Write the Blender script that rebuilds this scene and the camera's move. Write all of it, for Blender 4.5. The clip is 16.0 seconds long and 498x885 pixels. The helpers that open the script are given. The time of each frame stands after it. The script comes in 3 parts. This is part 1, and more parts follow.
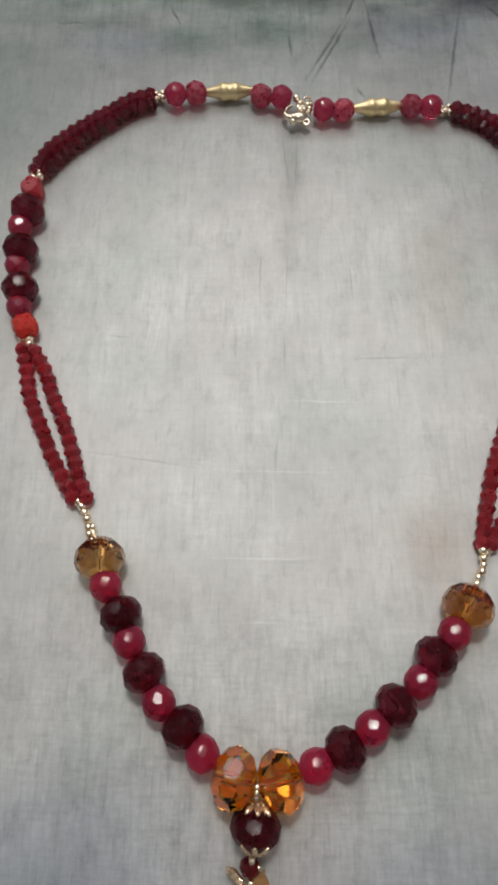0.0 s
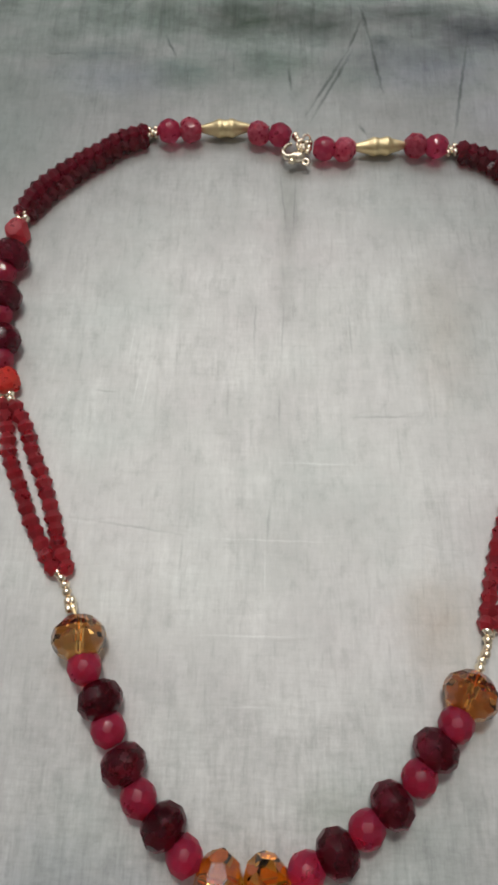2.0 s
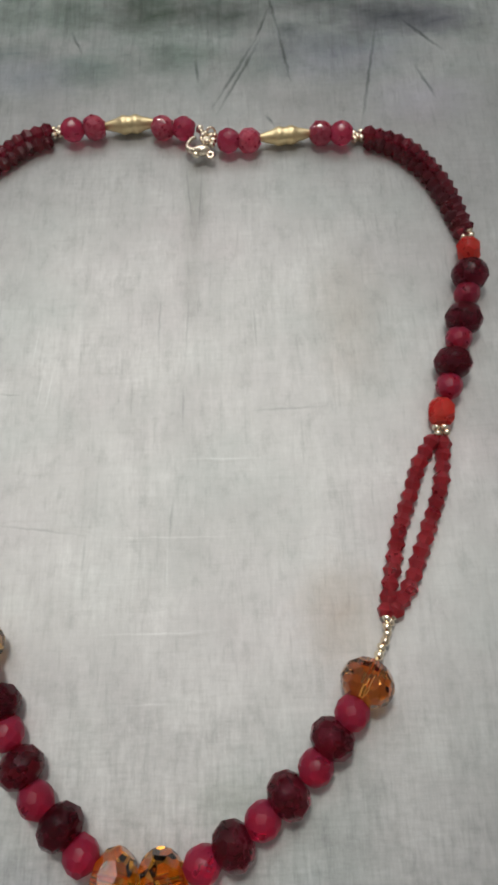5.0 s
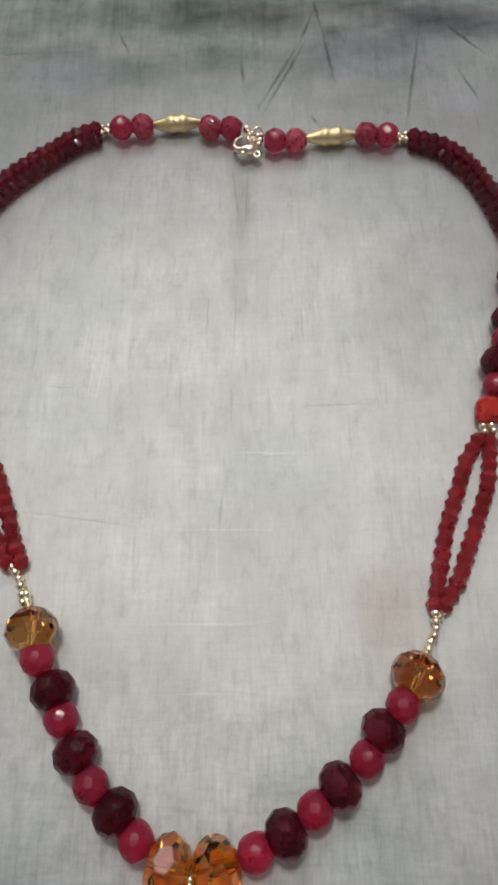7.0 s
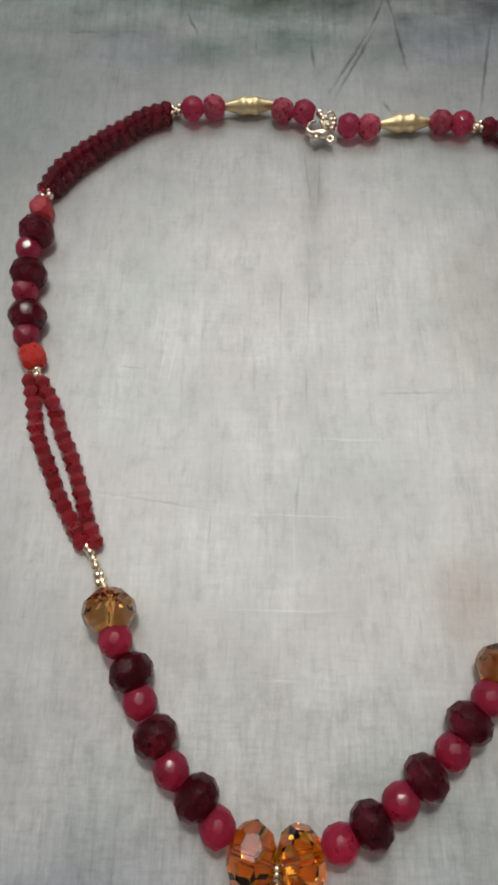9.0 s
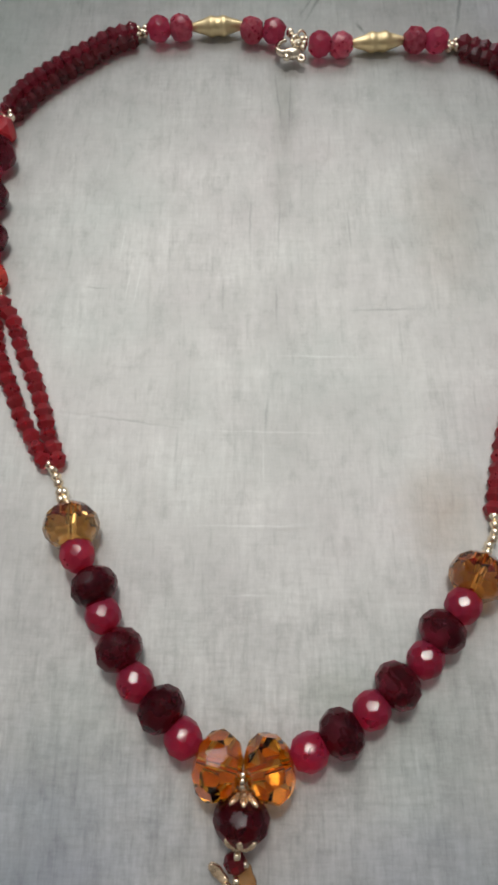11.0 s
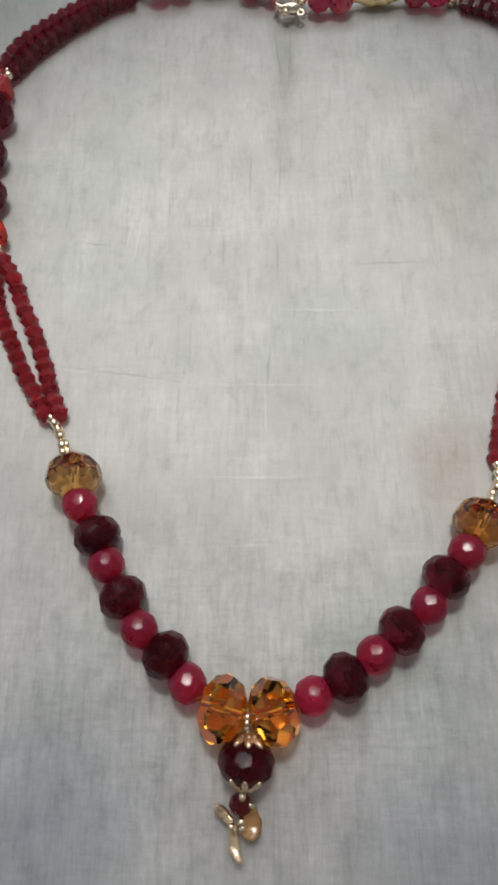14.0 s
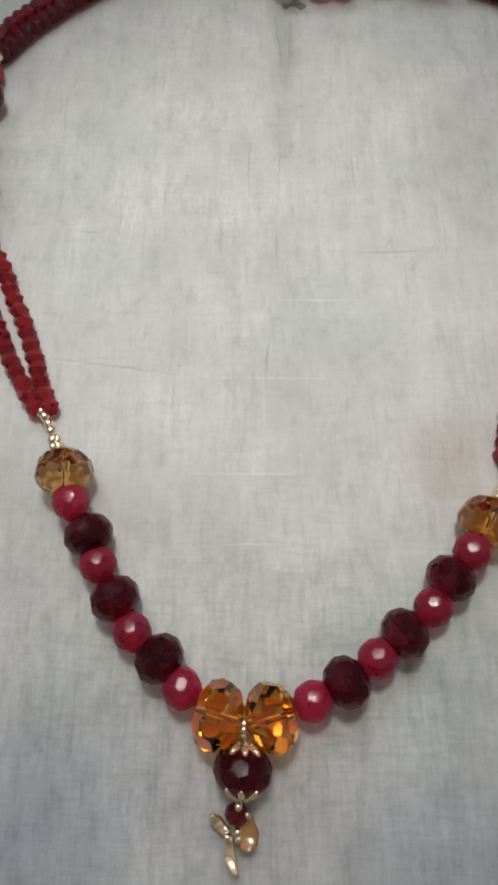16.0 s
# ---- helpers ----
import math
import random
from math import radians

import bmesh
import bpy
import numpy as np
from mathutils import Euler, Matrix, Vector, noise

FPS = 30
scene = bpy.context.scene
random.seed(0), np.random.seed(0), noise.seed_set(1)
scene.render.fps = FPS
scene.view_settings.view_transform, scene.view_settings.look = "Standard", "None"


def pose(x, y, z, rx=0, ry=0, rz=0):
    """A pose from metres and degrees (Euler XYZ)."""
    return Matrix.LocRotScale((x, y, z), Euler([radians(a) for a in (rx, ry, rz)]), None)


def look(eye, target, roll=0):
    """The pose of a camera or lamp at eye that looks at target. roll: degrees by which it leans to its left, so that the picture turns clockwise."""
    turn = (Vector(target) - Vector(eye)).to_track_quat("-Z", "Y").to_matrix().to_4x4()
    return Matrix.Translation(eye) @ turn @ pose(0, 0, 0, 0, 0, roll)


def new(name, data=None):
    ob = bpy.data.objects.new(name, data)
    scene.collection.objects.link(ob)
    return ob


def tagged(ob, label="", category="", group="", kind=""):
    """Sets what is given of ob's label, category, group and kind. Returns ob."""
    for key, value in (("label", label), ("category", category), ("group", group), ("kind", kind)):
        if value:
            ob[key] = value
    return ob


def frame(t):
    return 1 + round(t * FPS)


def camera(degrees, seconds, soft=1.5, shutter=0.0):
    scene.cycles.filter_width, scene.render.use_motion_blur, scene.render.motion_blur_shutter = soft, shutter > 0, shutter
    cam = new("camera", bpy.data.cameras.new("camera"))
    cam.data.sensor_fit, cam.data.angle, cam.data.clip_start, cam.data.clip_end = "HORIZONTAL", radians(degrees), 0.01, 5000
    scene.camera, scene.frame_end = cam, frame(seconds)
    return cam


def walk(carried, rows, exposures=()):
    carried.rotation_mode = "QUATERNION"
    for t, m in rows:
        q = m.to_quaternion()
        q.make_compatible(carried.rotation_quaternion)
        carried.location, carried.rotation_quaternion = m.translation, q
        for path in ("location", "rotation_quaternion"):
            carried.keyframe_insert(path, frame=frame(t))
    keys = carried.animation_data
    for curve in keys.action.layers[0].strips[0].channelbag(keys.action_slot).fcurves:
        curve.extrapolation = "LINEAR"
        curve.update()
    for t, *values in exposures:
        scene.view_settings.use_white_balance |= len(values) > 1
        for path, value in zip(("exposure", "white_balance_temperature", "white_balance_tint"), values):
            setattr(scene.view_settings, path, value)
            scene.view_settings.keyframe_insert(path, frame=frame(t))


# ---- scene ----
cam = camera(44.08, 16.0, soft=3.2)
PATH = [
    (0, (0.00890, 0.01576, 0.15657), (0.00945, 0.07151, 0), 1.02),
    (0.5, (0.00577, 0.01937, 0.15645), (0.00732, 0.07589, 0), 2.65),
    (1, (0.00717, 0.02251, 0.15594), (0.00721, 0.07880, 0), 1.31),
    (1.5, (0.00878, 0.02940, 0.15589), (0.00907, 0.08567, 0), 1.76),
    (2, (0.01151, 0.03432, 0.15355), (0.01139, 0.08933, 0), 0.95),
    (2.5, (0.01447, 0.03817, 0.15294), (0.01459, 0.09225, 0), 1.00),
    (3, (0.02116, 0.03888, 0.15451), (0.02169, 0.09352, 0), 0.82),
    (3.5, (0.03036, 0.03847, 0.15317), (0.03137, 0.09222, 0), 0.53),
    (6, (0.03740, 0.03128, 0.15362), (0.03657, 0.08435, 0), -2.53),
    (6.5, (0.03126, 0.02995, 0.15307), (0.03127, 0.08439, 0), -1.31),
    (7, (0.02536, 0.03223, 0.15459), (0.02414, 0.08673, 0), -1.80),
    (7.5, (0.01583, 0.03319, 0.15315), (0.01342, 0.08665, 0), -2.02),
    (8, (0.00713, 0.03231, 0.15122), (0.00422, 0.08496, 0), -2.00),
    (8.5, (0.00449, 0.03120, 0.15097), (0.00185, 0.08434, 0), -1.44),
    (9, (0.00565, 0.02920, 0.15085), (0.00433, 0.08245, 0), -0.26),
    (9.5, (0.00612, 0.02553, 0.14960), (0.00511, 0.07774, 0), -0.08),
    (10, (0.00827, 0.02056, 0.14601), (0.00825, 0.07111, 0), 0.73),
    (12.5, (0.01563, 0.00705, 0.13630), (0.01455, 0.05122, 0), -1.27),
    (13, (0.01439, 0.00540, 0.13551), (0.01321, 0.04880, 0), -1.44),
    (13.5, (0.01447, 0.00368, 0.13677), (0.01294, 0.04794, 0), -2.18),
    (14, (0.01309, 0.00433, 0.13703), (0.01197, 0.04873, 0), -1.57),
    (14.5, (0.01207, 0.00481, 0.13596), (0.01118, 0.04855, 0), -1.02),
    (15, (0.01294, 0.00550, 0.13419), (0.01268, 0.04825, 0), -0.30),
    (15.5, (0.01140, 0.00601, 0.13287), (0.01084, 0.04806, 0), -0.48),
    (16, (0.01315, 0.00595, 0.13220), (0.01250, 0.04760, 0), -0.89),
]
walk(cam, [(t, look(eye, target, roll)) for t, eye, target, roll in PATH])

# ---- light: a lamp above the cloth, pale daylight from a window ----
world = bpy.data.worlds.new("world")
scene.world = world
world.use_nodes = True
world.node_tree.nodes["Background"].inputs[0].default_value = (0.55, 0.66, 0.85, 1)
world.node_tree.nodes["Background"].inputs[1].default_value = 0.6

lamp_data = bpy.data.lights.new("lamp_spot", "SPOT")
lamp_data.energy, lamp_data.color = 7.0, (1.0, 0.950, 0.905)
lamp_data.spot_size, lamp_data.spot_blend, lamp_data.shadow_soft_size = radians(31), 1.0, 0.042
lamp = new("lamp_spot", lamp_data)
lamp.matrix_world = look((0.0, 0.23, 0.46), (0.0143, 0.0823, 0.0))

sky_data = bpy.data.lights.new("window_daylight", "AREA")
sky_data.shape, sky_data.size, sky_data.size_y = "RECTANGLE", 1.8, 1.4
sky_data.energy, sky_data.color = 20.8, (0.975, 0.980, 0.965)
sky = new("window_daylight", sky_data)
sky.matrix_world = look((-0.1, 1.15, 1.45), (-0.1, 0.0, 1.45))


# ---- materials ----
def material(name):
    m = bpy.data.materials.new(name)
    m.use_nodes = True
    tree = m.node_tree
    return m, tree, tree.nodes["Principled BSDF"]


def node(tree, kind, **values):
    n = tree.nodes.new(kind)
    for key, value in values.items():
        n.inputs[key.replace("_", " ")].default_value = value
    return n


def ramp(tree, source, *stops):
    r = tree.nodes.new("ShaderNodeValToRGB")
    e = r.color_ramp.elements
    while len(e) < len(stops):
        e.new(0.5)
    for el, (place, value) in zip(e, stops):
        el.position = place
        el.color = (*value, 1) if isinstance(value, tuple) else (value, value, value, 1)
    tree.links.new(source, r.inputs[0])
    return r.outputs[0]


def mix(tree, how, fac, a, b):
    n = tree.nodes.new("ShaderNodeMix")
    n.data_type, n.blend_type = "RGBA", how
    for socket, value in ((n.inputs[0], fac), (n.inputs[6], a), (n.inputs[7], b)):
        if isinstance(value, bpy.types.NodeSocket):
            tree.links.new(value, socket)
        else:
            socket.default_value = value
    return n.outputs[2]


def stretched_noise(tree, scale, stretch, detail=4.0, rough=0.6, offset=(0, 0, 0)):
    where = tree.nodes.new("ShaderNodeTexCoord")
    m = tree.nodes.new("ShaderNodeMapping")
    m.inputs["Scale"].default_value = stretch
    m.inputs["Location"].default_value = offset
    tree.links.new(where.outputs["Object"], m.inputs[0])
    n = node(tree, "ShaderNodeTexNoise", Scale=scale, Detail=detail, Roughness=rough)
    tree.links.new(m.outputs[0], n.inputs["Vector"])
    return n.outputs[0]


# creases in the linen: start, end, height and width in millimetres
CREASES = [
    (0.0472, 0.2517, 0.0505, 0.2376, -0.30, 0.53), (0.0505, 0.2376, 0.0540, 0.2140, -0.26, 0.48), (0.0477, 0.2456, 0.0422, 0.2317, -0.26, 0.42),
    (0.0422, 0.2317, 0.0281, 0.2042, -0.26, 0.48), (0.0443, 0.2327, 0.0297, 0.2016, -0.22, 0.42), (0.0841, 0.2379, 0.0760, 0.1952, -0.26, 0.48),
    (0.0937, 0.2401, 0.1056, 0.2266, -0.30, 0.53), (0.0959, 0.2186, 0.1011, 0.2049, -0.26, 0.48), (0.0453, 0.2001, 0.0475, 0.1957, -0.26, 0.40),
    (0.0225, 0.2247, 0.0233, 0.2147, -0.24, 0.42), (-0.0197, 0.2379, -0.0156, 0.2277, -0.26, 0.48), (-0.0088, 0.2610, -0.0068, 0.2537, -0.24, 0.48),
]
CREASES += [
    (-0.0355, 0.0682, -0.0212, 0.0675, -0.13, 0.31), (-0.0212, 0.0675, 0.0018, 0.0632, -0.09, 0.31), (0.0369, 0.0981, 0.0660, 0.0975, -0.12, 0.31),
    (0.0592, 0.0974, 0.0585, 0.0915, -0.13, 0.43), (0.0156, 0.0606, 0.0156, 0.0510, 0.13, 0.31), (0.0131, 0.0398, 0.0290, 0.0401, 0.11, 0.31),
    (0.0187, 0.0832, 0.0406, 0.0836, 0.11, 0.31), (0.0464, 0.0622, 0.0660, 0.0617, -0.09, 0.31), (0.0908, 0.0810, 0.0923, 0.0750, -0.17, 0.43),
    (0.0931, 0.0770, 0.0955, 0.0700, -0.15, 0.43), (0.0794, 0.0042, 0.0812, -0.0030, -0.19, 0.56), (0.0489, -0.0033, 0.0870, -0.0040, -0.08, 0.37),
    (-0.0600, 0.2295, -0.0490, 0.2278, -0.38, 0.50), (0.0222, 0.1770, 0.0220, 0.1610, -0.16, 0.42), (0.0170, 0.1740, 0.0180, 0.1680, -0.18, 0.42),
    (0.0383, 0.1750, 0.0390, 0.1660, -0.16, 0.45), (0.0448, 0.1730, 0.0442, 0.1600, -0.13, 0.40), (0.0211, 0.1570, 0.0207, 0.1450, -0.13, 0.40),
    (0.0190, 0.1745, 0.0196, 0.1665, -0.17, 0.42), (0.0232, 0.1740, 0.0228, 0.1655, -0.16, 0.42), (0.0272, 0.1210, 0.0278, 0.1100, -0.12, 0.40),
]
PALE_THREADS = [
    (0.0159, 0.0619, 0.0159, 0.0498), (-0.0001, 0.0403, 0.0245, 0.0402), (0.0017, 0.0636, 0.0335, 0.0630), (0.0062, 0.0247, 0.0179, 0.0247), (0.0187, 0.0838, 0.0424, 0.0834),
    (-0.0216, 0.1237, -0.0225, 0.1136), (-0.0166, 0.1099, -0.0180, 0.0979), (-0.0190, 0.1120, -0.0203, 0.0990),
]
DARK_THREADS = [
    (0.0207, 0.1330, 0.0199, 0.1133), (0.0127, 0.1330, 0.0122, 0.1183), (0.0195, 0.1048, 0.0193, 0.0931), (0.0169, 0.0722, 0.0163, 0.0619),
    (-0.0048, 0.0640, -0.0052, 0.0545), (-0.0281, 0.0677, -0.0053, 0.0645), (-0.0311, 0.1039, -0.0249, 0.1033), (0.0382, 0.0970, 0.0571, 0.0977),
    (0.0392, 0.1290, 0.0399, 0.1160), (0.0197, 0.1780, 0.0216, 0.1580),
    (0.0246, 0.1790, 0.0235, 0.1560),
]


def stain_shade_mask(tree, cx, cy, rx, ry, wobble):
    """A soft-edged blot of its own shape on the cloth, for stains and painted shade."""
    where = tree.nodes.new("ShaderNodeTexCoord")
    m = tree.nodes.new("ShaderNodeMapping")
    m.inputs["Location"].default_value = (-cx / rx, -cy / ry, 0)
    m.inputs["Scale"].default_value = (1 / rx, 1 / ry, 1)
    tree.links.new(where.outputs["Object"], m.inputs[0])
    bent = tree.nodes.new("ShaderNodeMix")
    bent.data_type, bent.blend_type = "RGBA", "ADD"
    bent.inputs[0].default_value = wobble
    n = node(tree, "ShaderNodeTexNoise", Scale=2.2, Detail=4.0)
    tree.links.new(m.outputs[0], n.inputs["Vector"])
    off = tree.nodes.new("ShaderNodeVectorMath")
    off.operation = "SUBTRACT"
    off.inputs[1].default_value = (0.5, 0.5, 0.5)
    tree.links.new(n.outputs["Color"], off.inputs[0])
    tree.links.new(m.outputs[0], bent.inputs[6])
    tree.links.new(off.outputs[0], bent.inputs[7])
    g = tree.nodes.new("ShaderNodeTexGradient")
    g.gradient_type = "SPHERICAL"
    tree.links.new(bent.outputs[2], g.inputs[0])
    return g.outputs[1]


def line_mask(tree, x0, y0, x1, y1, width):
    """A thin line on the cloth that fades towards its ends."""
    where = tree.nodes.new("ShaderNodeTexCoord")
    n = node(tree, "ShaderNodeTexNoise", Scale=260.0, Detail=2.0)
    tree.links.new(where.outputs["Object"], n.inputs["Vector"])
    bend = tree.nodes.new("ShaderNodeVectorMath")
    bend.operation = "MULTIPLY_ADD"
    bend.inputs[1].default_value = (width * 1.6, width * 1.6, 0)
    tree.links.new(n.outputs["Color"], bend.inputs[0])
    tree.links.new(where.outputs["Object"], bend.inputs[2])
    m = tree.nodes.new("ShaderNodeMapping")
    m.vector_type = "TEXTURE"
    m.inputs["Location"].default_value = ((x0 + x1) / 2 + width * 0.8, (y0 + y1) / 2 + width * 0.8, 0)
    m.inputs["Rotation"].default_value = (0, 0, math.atan2(y1 - y0, x1 - x0))
    m.inputs["Scale"].default_value = (math.hypot(x1 - x0, y1 - y0) * 0.6, width, 1)
    tree.links.new(bend.outputs[0], m.inputs[0])
    flat = tree.nodes.new("ShaderNodeVectorMath")
    flat.operation = "MULTIPLY"
    flat.inputs[1].default_value = (1, 1, 0)
    tree.links.new(m.outputs[0], flat.inputs[0])
    g = tree.nodes.new("ShaderNodeTexGradient")
    g.gradient_type = "SPHERICAL"
    tree.links.new(flat.outputs[0], g.inputs[0])
    return g.outputs[1]


def cloth_material():
    m, tree, p = material("linen")
    up = stretched_noise(tree, 1.0, (1500, 260, 1), 3, 0.7)
    over = stretched_noise(tree, 1.0, (240, 1500, 1), 3, 0.7, offset=(3, 5, 0))
    streak = stretched_noise(tree, 1.0, (420, 42, 1), 4, 0.65, offset=(1, 8, 0))
    smear = stretched_noise(tree, 1.0, (150, 20, 1), 5, 0.7, offset=(6.3, 1.4, 0))
    slub = stretched_noise(tree, 1.0, (45, 520, 1), 3, 0.65, offset=(9, 2, 0))
    patchy = stretched_noise(tree, 60.0, (1, 0.8, 1), 4, 0.6, offset=(2.3, 0.1, 0))
    stain = stretched_noise(tree, 17.0, (1, 1, 1), 4, 0.55, offset=(0.3, 0.1, 0))
    tint = stretched_noise(tree, 22.0, (1, 1.2, 1), 3, 0.55, offset=(4.1, 2.2, 0))
    base = ramp(tree, tint, (0.28, (0.500, 0.521, 0.500)), (0.48, (0.522, 0.526, 0.508)), (0.60, (0.524, 0.522, 0.508)), (0.75, (0.533, 0.516, 0.506)))
    # the weave fades in and out over the worn linen
    wear = ramp(tree, patchy, (0.40, 0.15), (0.66, 1.0))
    for source, lo, hi in ((up, 0.975, 1.025), (over, 0.985, 1.015), (streak, 0.90, 1.04), (slub, 0.965, 1.03), (smear, 0.88, 1.04)):
        base = mix(tree, "MULTIPLY", wear, base, ramp(tree, source, (0.32, lo), (0.5, 1.0), (0.70, hi)))
    # fibres: short, uneven strokes along both ways of the weave
    for stretch, offset, lo, hi in (((760, 230, 1), (7, 3, 0), 0.935, 1.04), ((230, 800, 1), (2, 6, 0), 0.965, 1.025)):
        fibre = stretched_noise(tree, 1.0, stretch, 3, 0.6, offset=offset)
        base = mix(tree, "MULTIPLY", ramp(tree, patchy, (0.40, 0.45), (0.66, 1.0)), base, ramp(tree, fibre, (0.30, lo), (0.50, 1.0), (0.70, hi)))
    for stretch, offset, lo, hi in (((620, 75, 1), (5, 9, 0), 0.87, 1.07), ((75, 700, 1), (8, 8, 0), 0.95, 1.04)):
        fleck = stretched_noise(tree, 1.0, stretch, 3, 0.6, offset=offset)
        base = mix(tree, "MULTIPLY", 1.0, base, ramp(tree, fleck, (0.26, lo), (0.42, 1.0), (0.60, 1.0), (0.76, hi)))
    smudge = stretched_noise(tree, 1.0, (190, 120, 1), 6, 0.72, offset=(5.5, 3.1, 0))
    base = mix(tree, "MULTIPLY", 1.0, base, ramp(tree, smudge, (0.30, 0.86), (0.46, 1.0), (0.68, 1.05)))
    # the weave stands out more round the pendant
    coarse = stain_shade_mask(tree, 0.015, -0.012, 0.150, 0.062, 0.4)
    for stretch, offset in (((900, 190, 1), (1.3, 7, 0)), ((190, 900, 1), (6.1, 2, 0))):
        base = mix(tree, "MULTIPLY", coarse, base, ramp(tree, stretched_noise(tree, 1.0, stretch, 3, 0.6, offset=offset), (0.30, 0.89), (0.50, 1.0), (0.70, 1.07)))
    for stretch, offset, lo, hi in (((430, 45, 1), (2.2, 4.4, 0), 0.80, 1.07), ((120, 95, 1), (8.3, 0.7, 0), 0.80, 1.10)):
        base = mix(tree, "MULTIPLY", coarse, base, ramp(tree, stretched_noise(tree, 1.0, stretch, 5, 0.68, offset=offset), (0.32, lo), (0.48, 1.0), (0.68, hi)))
    base = mix(tree, "MULTIPLY", 1.0, base, ramp(tree, stain, (0.33, 0.90), (0.6, 1.0)))
    base = mix(tree, "MULTIPLY", 1.0, base, ramp(tree, patchy, (0.3, 0.88), (0.7, 1.05)))
    for cx, cy, rx, ry, colour in (
        (0.058, 0.044, 0.013, 0.016, (0.82, 0.75, 0.69)),
        (0.066, 0.125, 0.014, 0.030, (0.88, 0.84, 0.81)),
        (0.047, -0.001, 0.022, 0.020, (0.84, 0.87, 0.86)),
        (0.031, 0.004, 0.013, 0.008, (0.76, 0.80, 0.76)),
        # far end: olive blots, with the folds' shade and lit tops painted in
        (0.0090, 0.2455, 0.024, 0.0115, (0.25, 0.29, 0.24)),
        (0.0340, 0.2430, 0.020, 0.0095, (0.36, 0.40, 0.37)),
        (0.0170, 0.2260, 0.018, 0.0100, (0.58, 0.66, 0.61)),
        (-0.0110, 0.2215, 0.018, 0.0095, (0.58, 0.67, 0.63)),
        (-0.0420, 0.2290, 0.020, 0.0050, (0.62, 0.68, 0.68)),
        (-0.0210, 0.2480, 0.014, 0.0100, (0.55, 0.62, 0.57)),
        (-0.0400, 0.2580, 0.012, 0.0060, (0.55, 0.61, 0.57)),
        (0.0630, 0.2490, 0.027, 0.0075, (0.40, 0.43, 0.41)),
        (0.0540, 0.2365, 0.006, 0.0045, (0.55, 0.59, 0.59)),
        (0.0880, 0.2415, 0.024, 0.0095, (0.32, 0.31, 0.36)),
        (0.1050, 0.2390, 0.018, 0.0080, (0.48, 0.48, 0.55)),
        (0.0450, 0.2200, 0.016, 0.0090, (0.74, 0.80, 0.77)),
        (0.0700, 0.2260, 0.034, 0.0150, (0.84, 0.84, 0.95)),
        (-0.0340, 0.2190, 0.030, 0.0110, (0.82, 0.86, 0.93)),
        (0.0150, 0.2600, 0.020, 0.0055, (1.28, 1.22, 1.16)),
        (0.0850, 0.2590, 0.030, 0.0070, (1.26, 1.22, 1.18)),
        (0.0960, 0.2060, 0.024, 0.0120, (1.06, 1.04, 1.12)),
        # darker streaks down the cloth below the clasp
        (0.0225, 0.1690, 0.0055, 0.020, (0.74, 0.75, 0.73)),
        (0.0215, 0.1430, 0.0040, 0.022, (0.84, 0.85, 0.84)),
        # broad dim tints: the light's falloff at the cloth's edges put into colour
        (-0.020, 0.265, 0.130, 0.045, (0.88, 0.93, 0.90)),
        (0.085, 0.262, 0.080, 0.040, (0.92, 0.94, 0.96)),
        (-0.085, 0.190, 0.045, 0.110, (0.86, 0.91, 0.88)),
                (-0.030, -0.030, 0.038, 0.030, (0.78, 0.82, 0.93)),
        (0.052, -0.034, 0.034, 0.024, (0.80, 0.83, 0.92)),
    ):
        base = mix(tree, "MULTIPLY", stain_shade_mask(tree, cx, cy, rx, ry, 0.9), base, (*colour, 1))
    # uneven olive tone at the far end, with the folds' shade put into it
    far_mottle = stretched_noise(tree, 46.0, (0.75, 1.25, 1), 5, 0.62, offset=(1.7, 0.4, 0))
    far_tone = mix(tree, "MULTIPLY", 1.0, base, ramp(tree, far_mottle, (0.38, (0.62, 0.70, 0.64)), (0.50, (0.90, 0.97, 0.94)), (0.60, (1.06, 1.07, 1.06))))
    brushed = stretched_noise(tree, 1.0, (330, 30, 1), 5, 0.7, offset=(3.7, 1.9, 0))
    far_tone = mix(tree, "MULTIPLY", 1.0, far_tone, ramp(tree, brushed, (0.32, 0.72), (0.52, 1.0), (0.70, 1.07)))
    base = mix(tree, "MIX", stain_shade_mask(tree, 0.015, 0.255, 0.25, 0.060, 0.35), base, far_tone)
    # single pale and dark threads in the weave, and painted shade along old creases
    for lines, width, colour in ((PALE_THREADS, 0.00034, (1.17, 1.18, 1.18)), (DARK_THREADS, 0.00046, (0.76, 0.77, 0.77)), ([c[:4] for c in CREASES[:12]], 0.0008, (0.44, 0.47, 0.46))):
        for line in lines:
            base = mix(tree, "MULTIPLY", line_mask(tree, *line, width), base, (*colour, 1))
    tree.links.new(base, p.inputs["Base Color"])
    p.inputs["Roughness"].default_value = 0.9
    p.inputs["Specular IOR Level"].default_value = 0.15
    height = tree.nodes.new("ShaderNodeMath")
    height.operation = "ADD"
    tree.links.new(up, height.inputs[0])
    tree.links.new(over, height.inputs[1])
    bump = node(tree, "ShaderNodeBump", Strength=0.14, Distance=0.0003)
    tree.links.new(height.outputs[0], bump.inputs["Height"])
    tree.links.new(bump.outputs[0], p.inputs["Normal"])
    return m


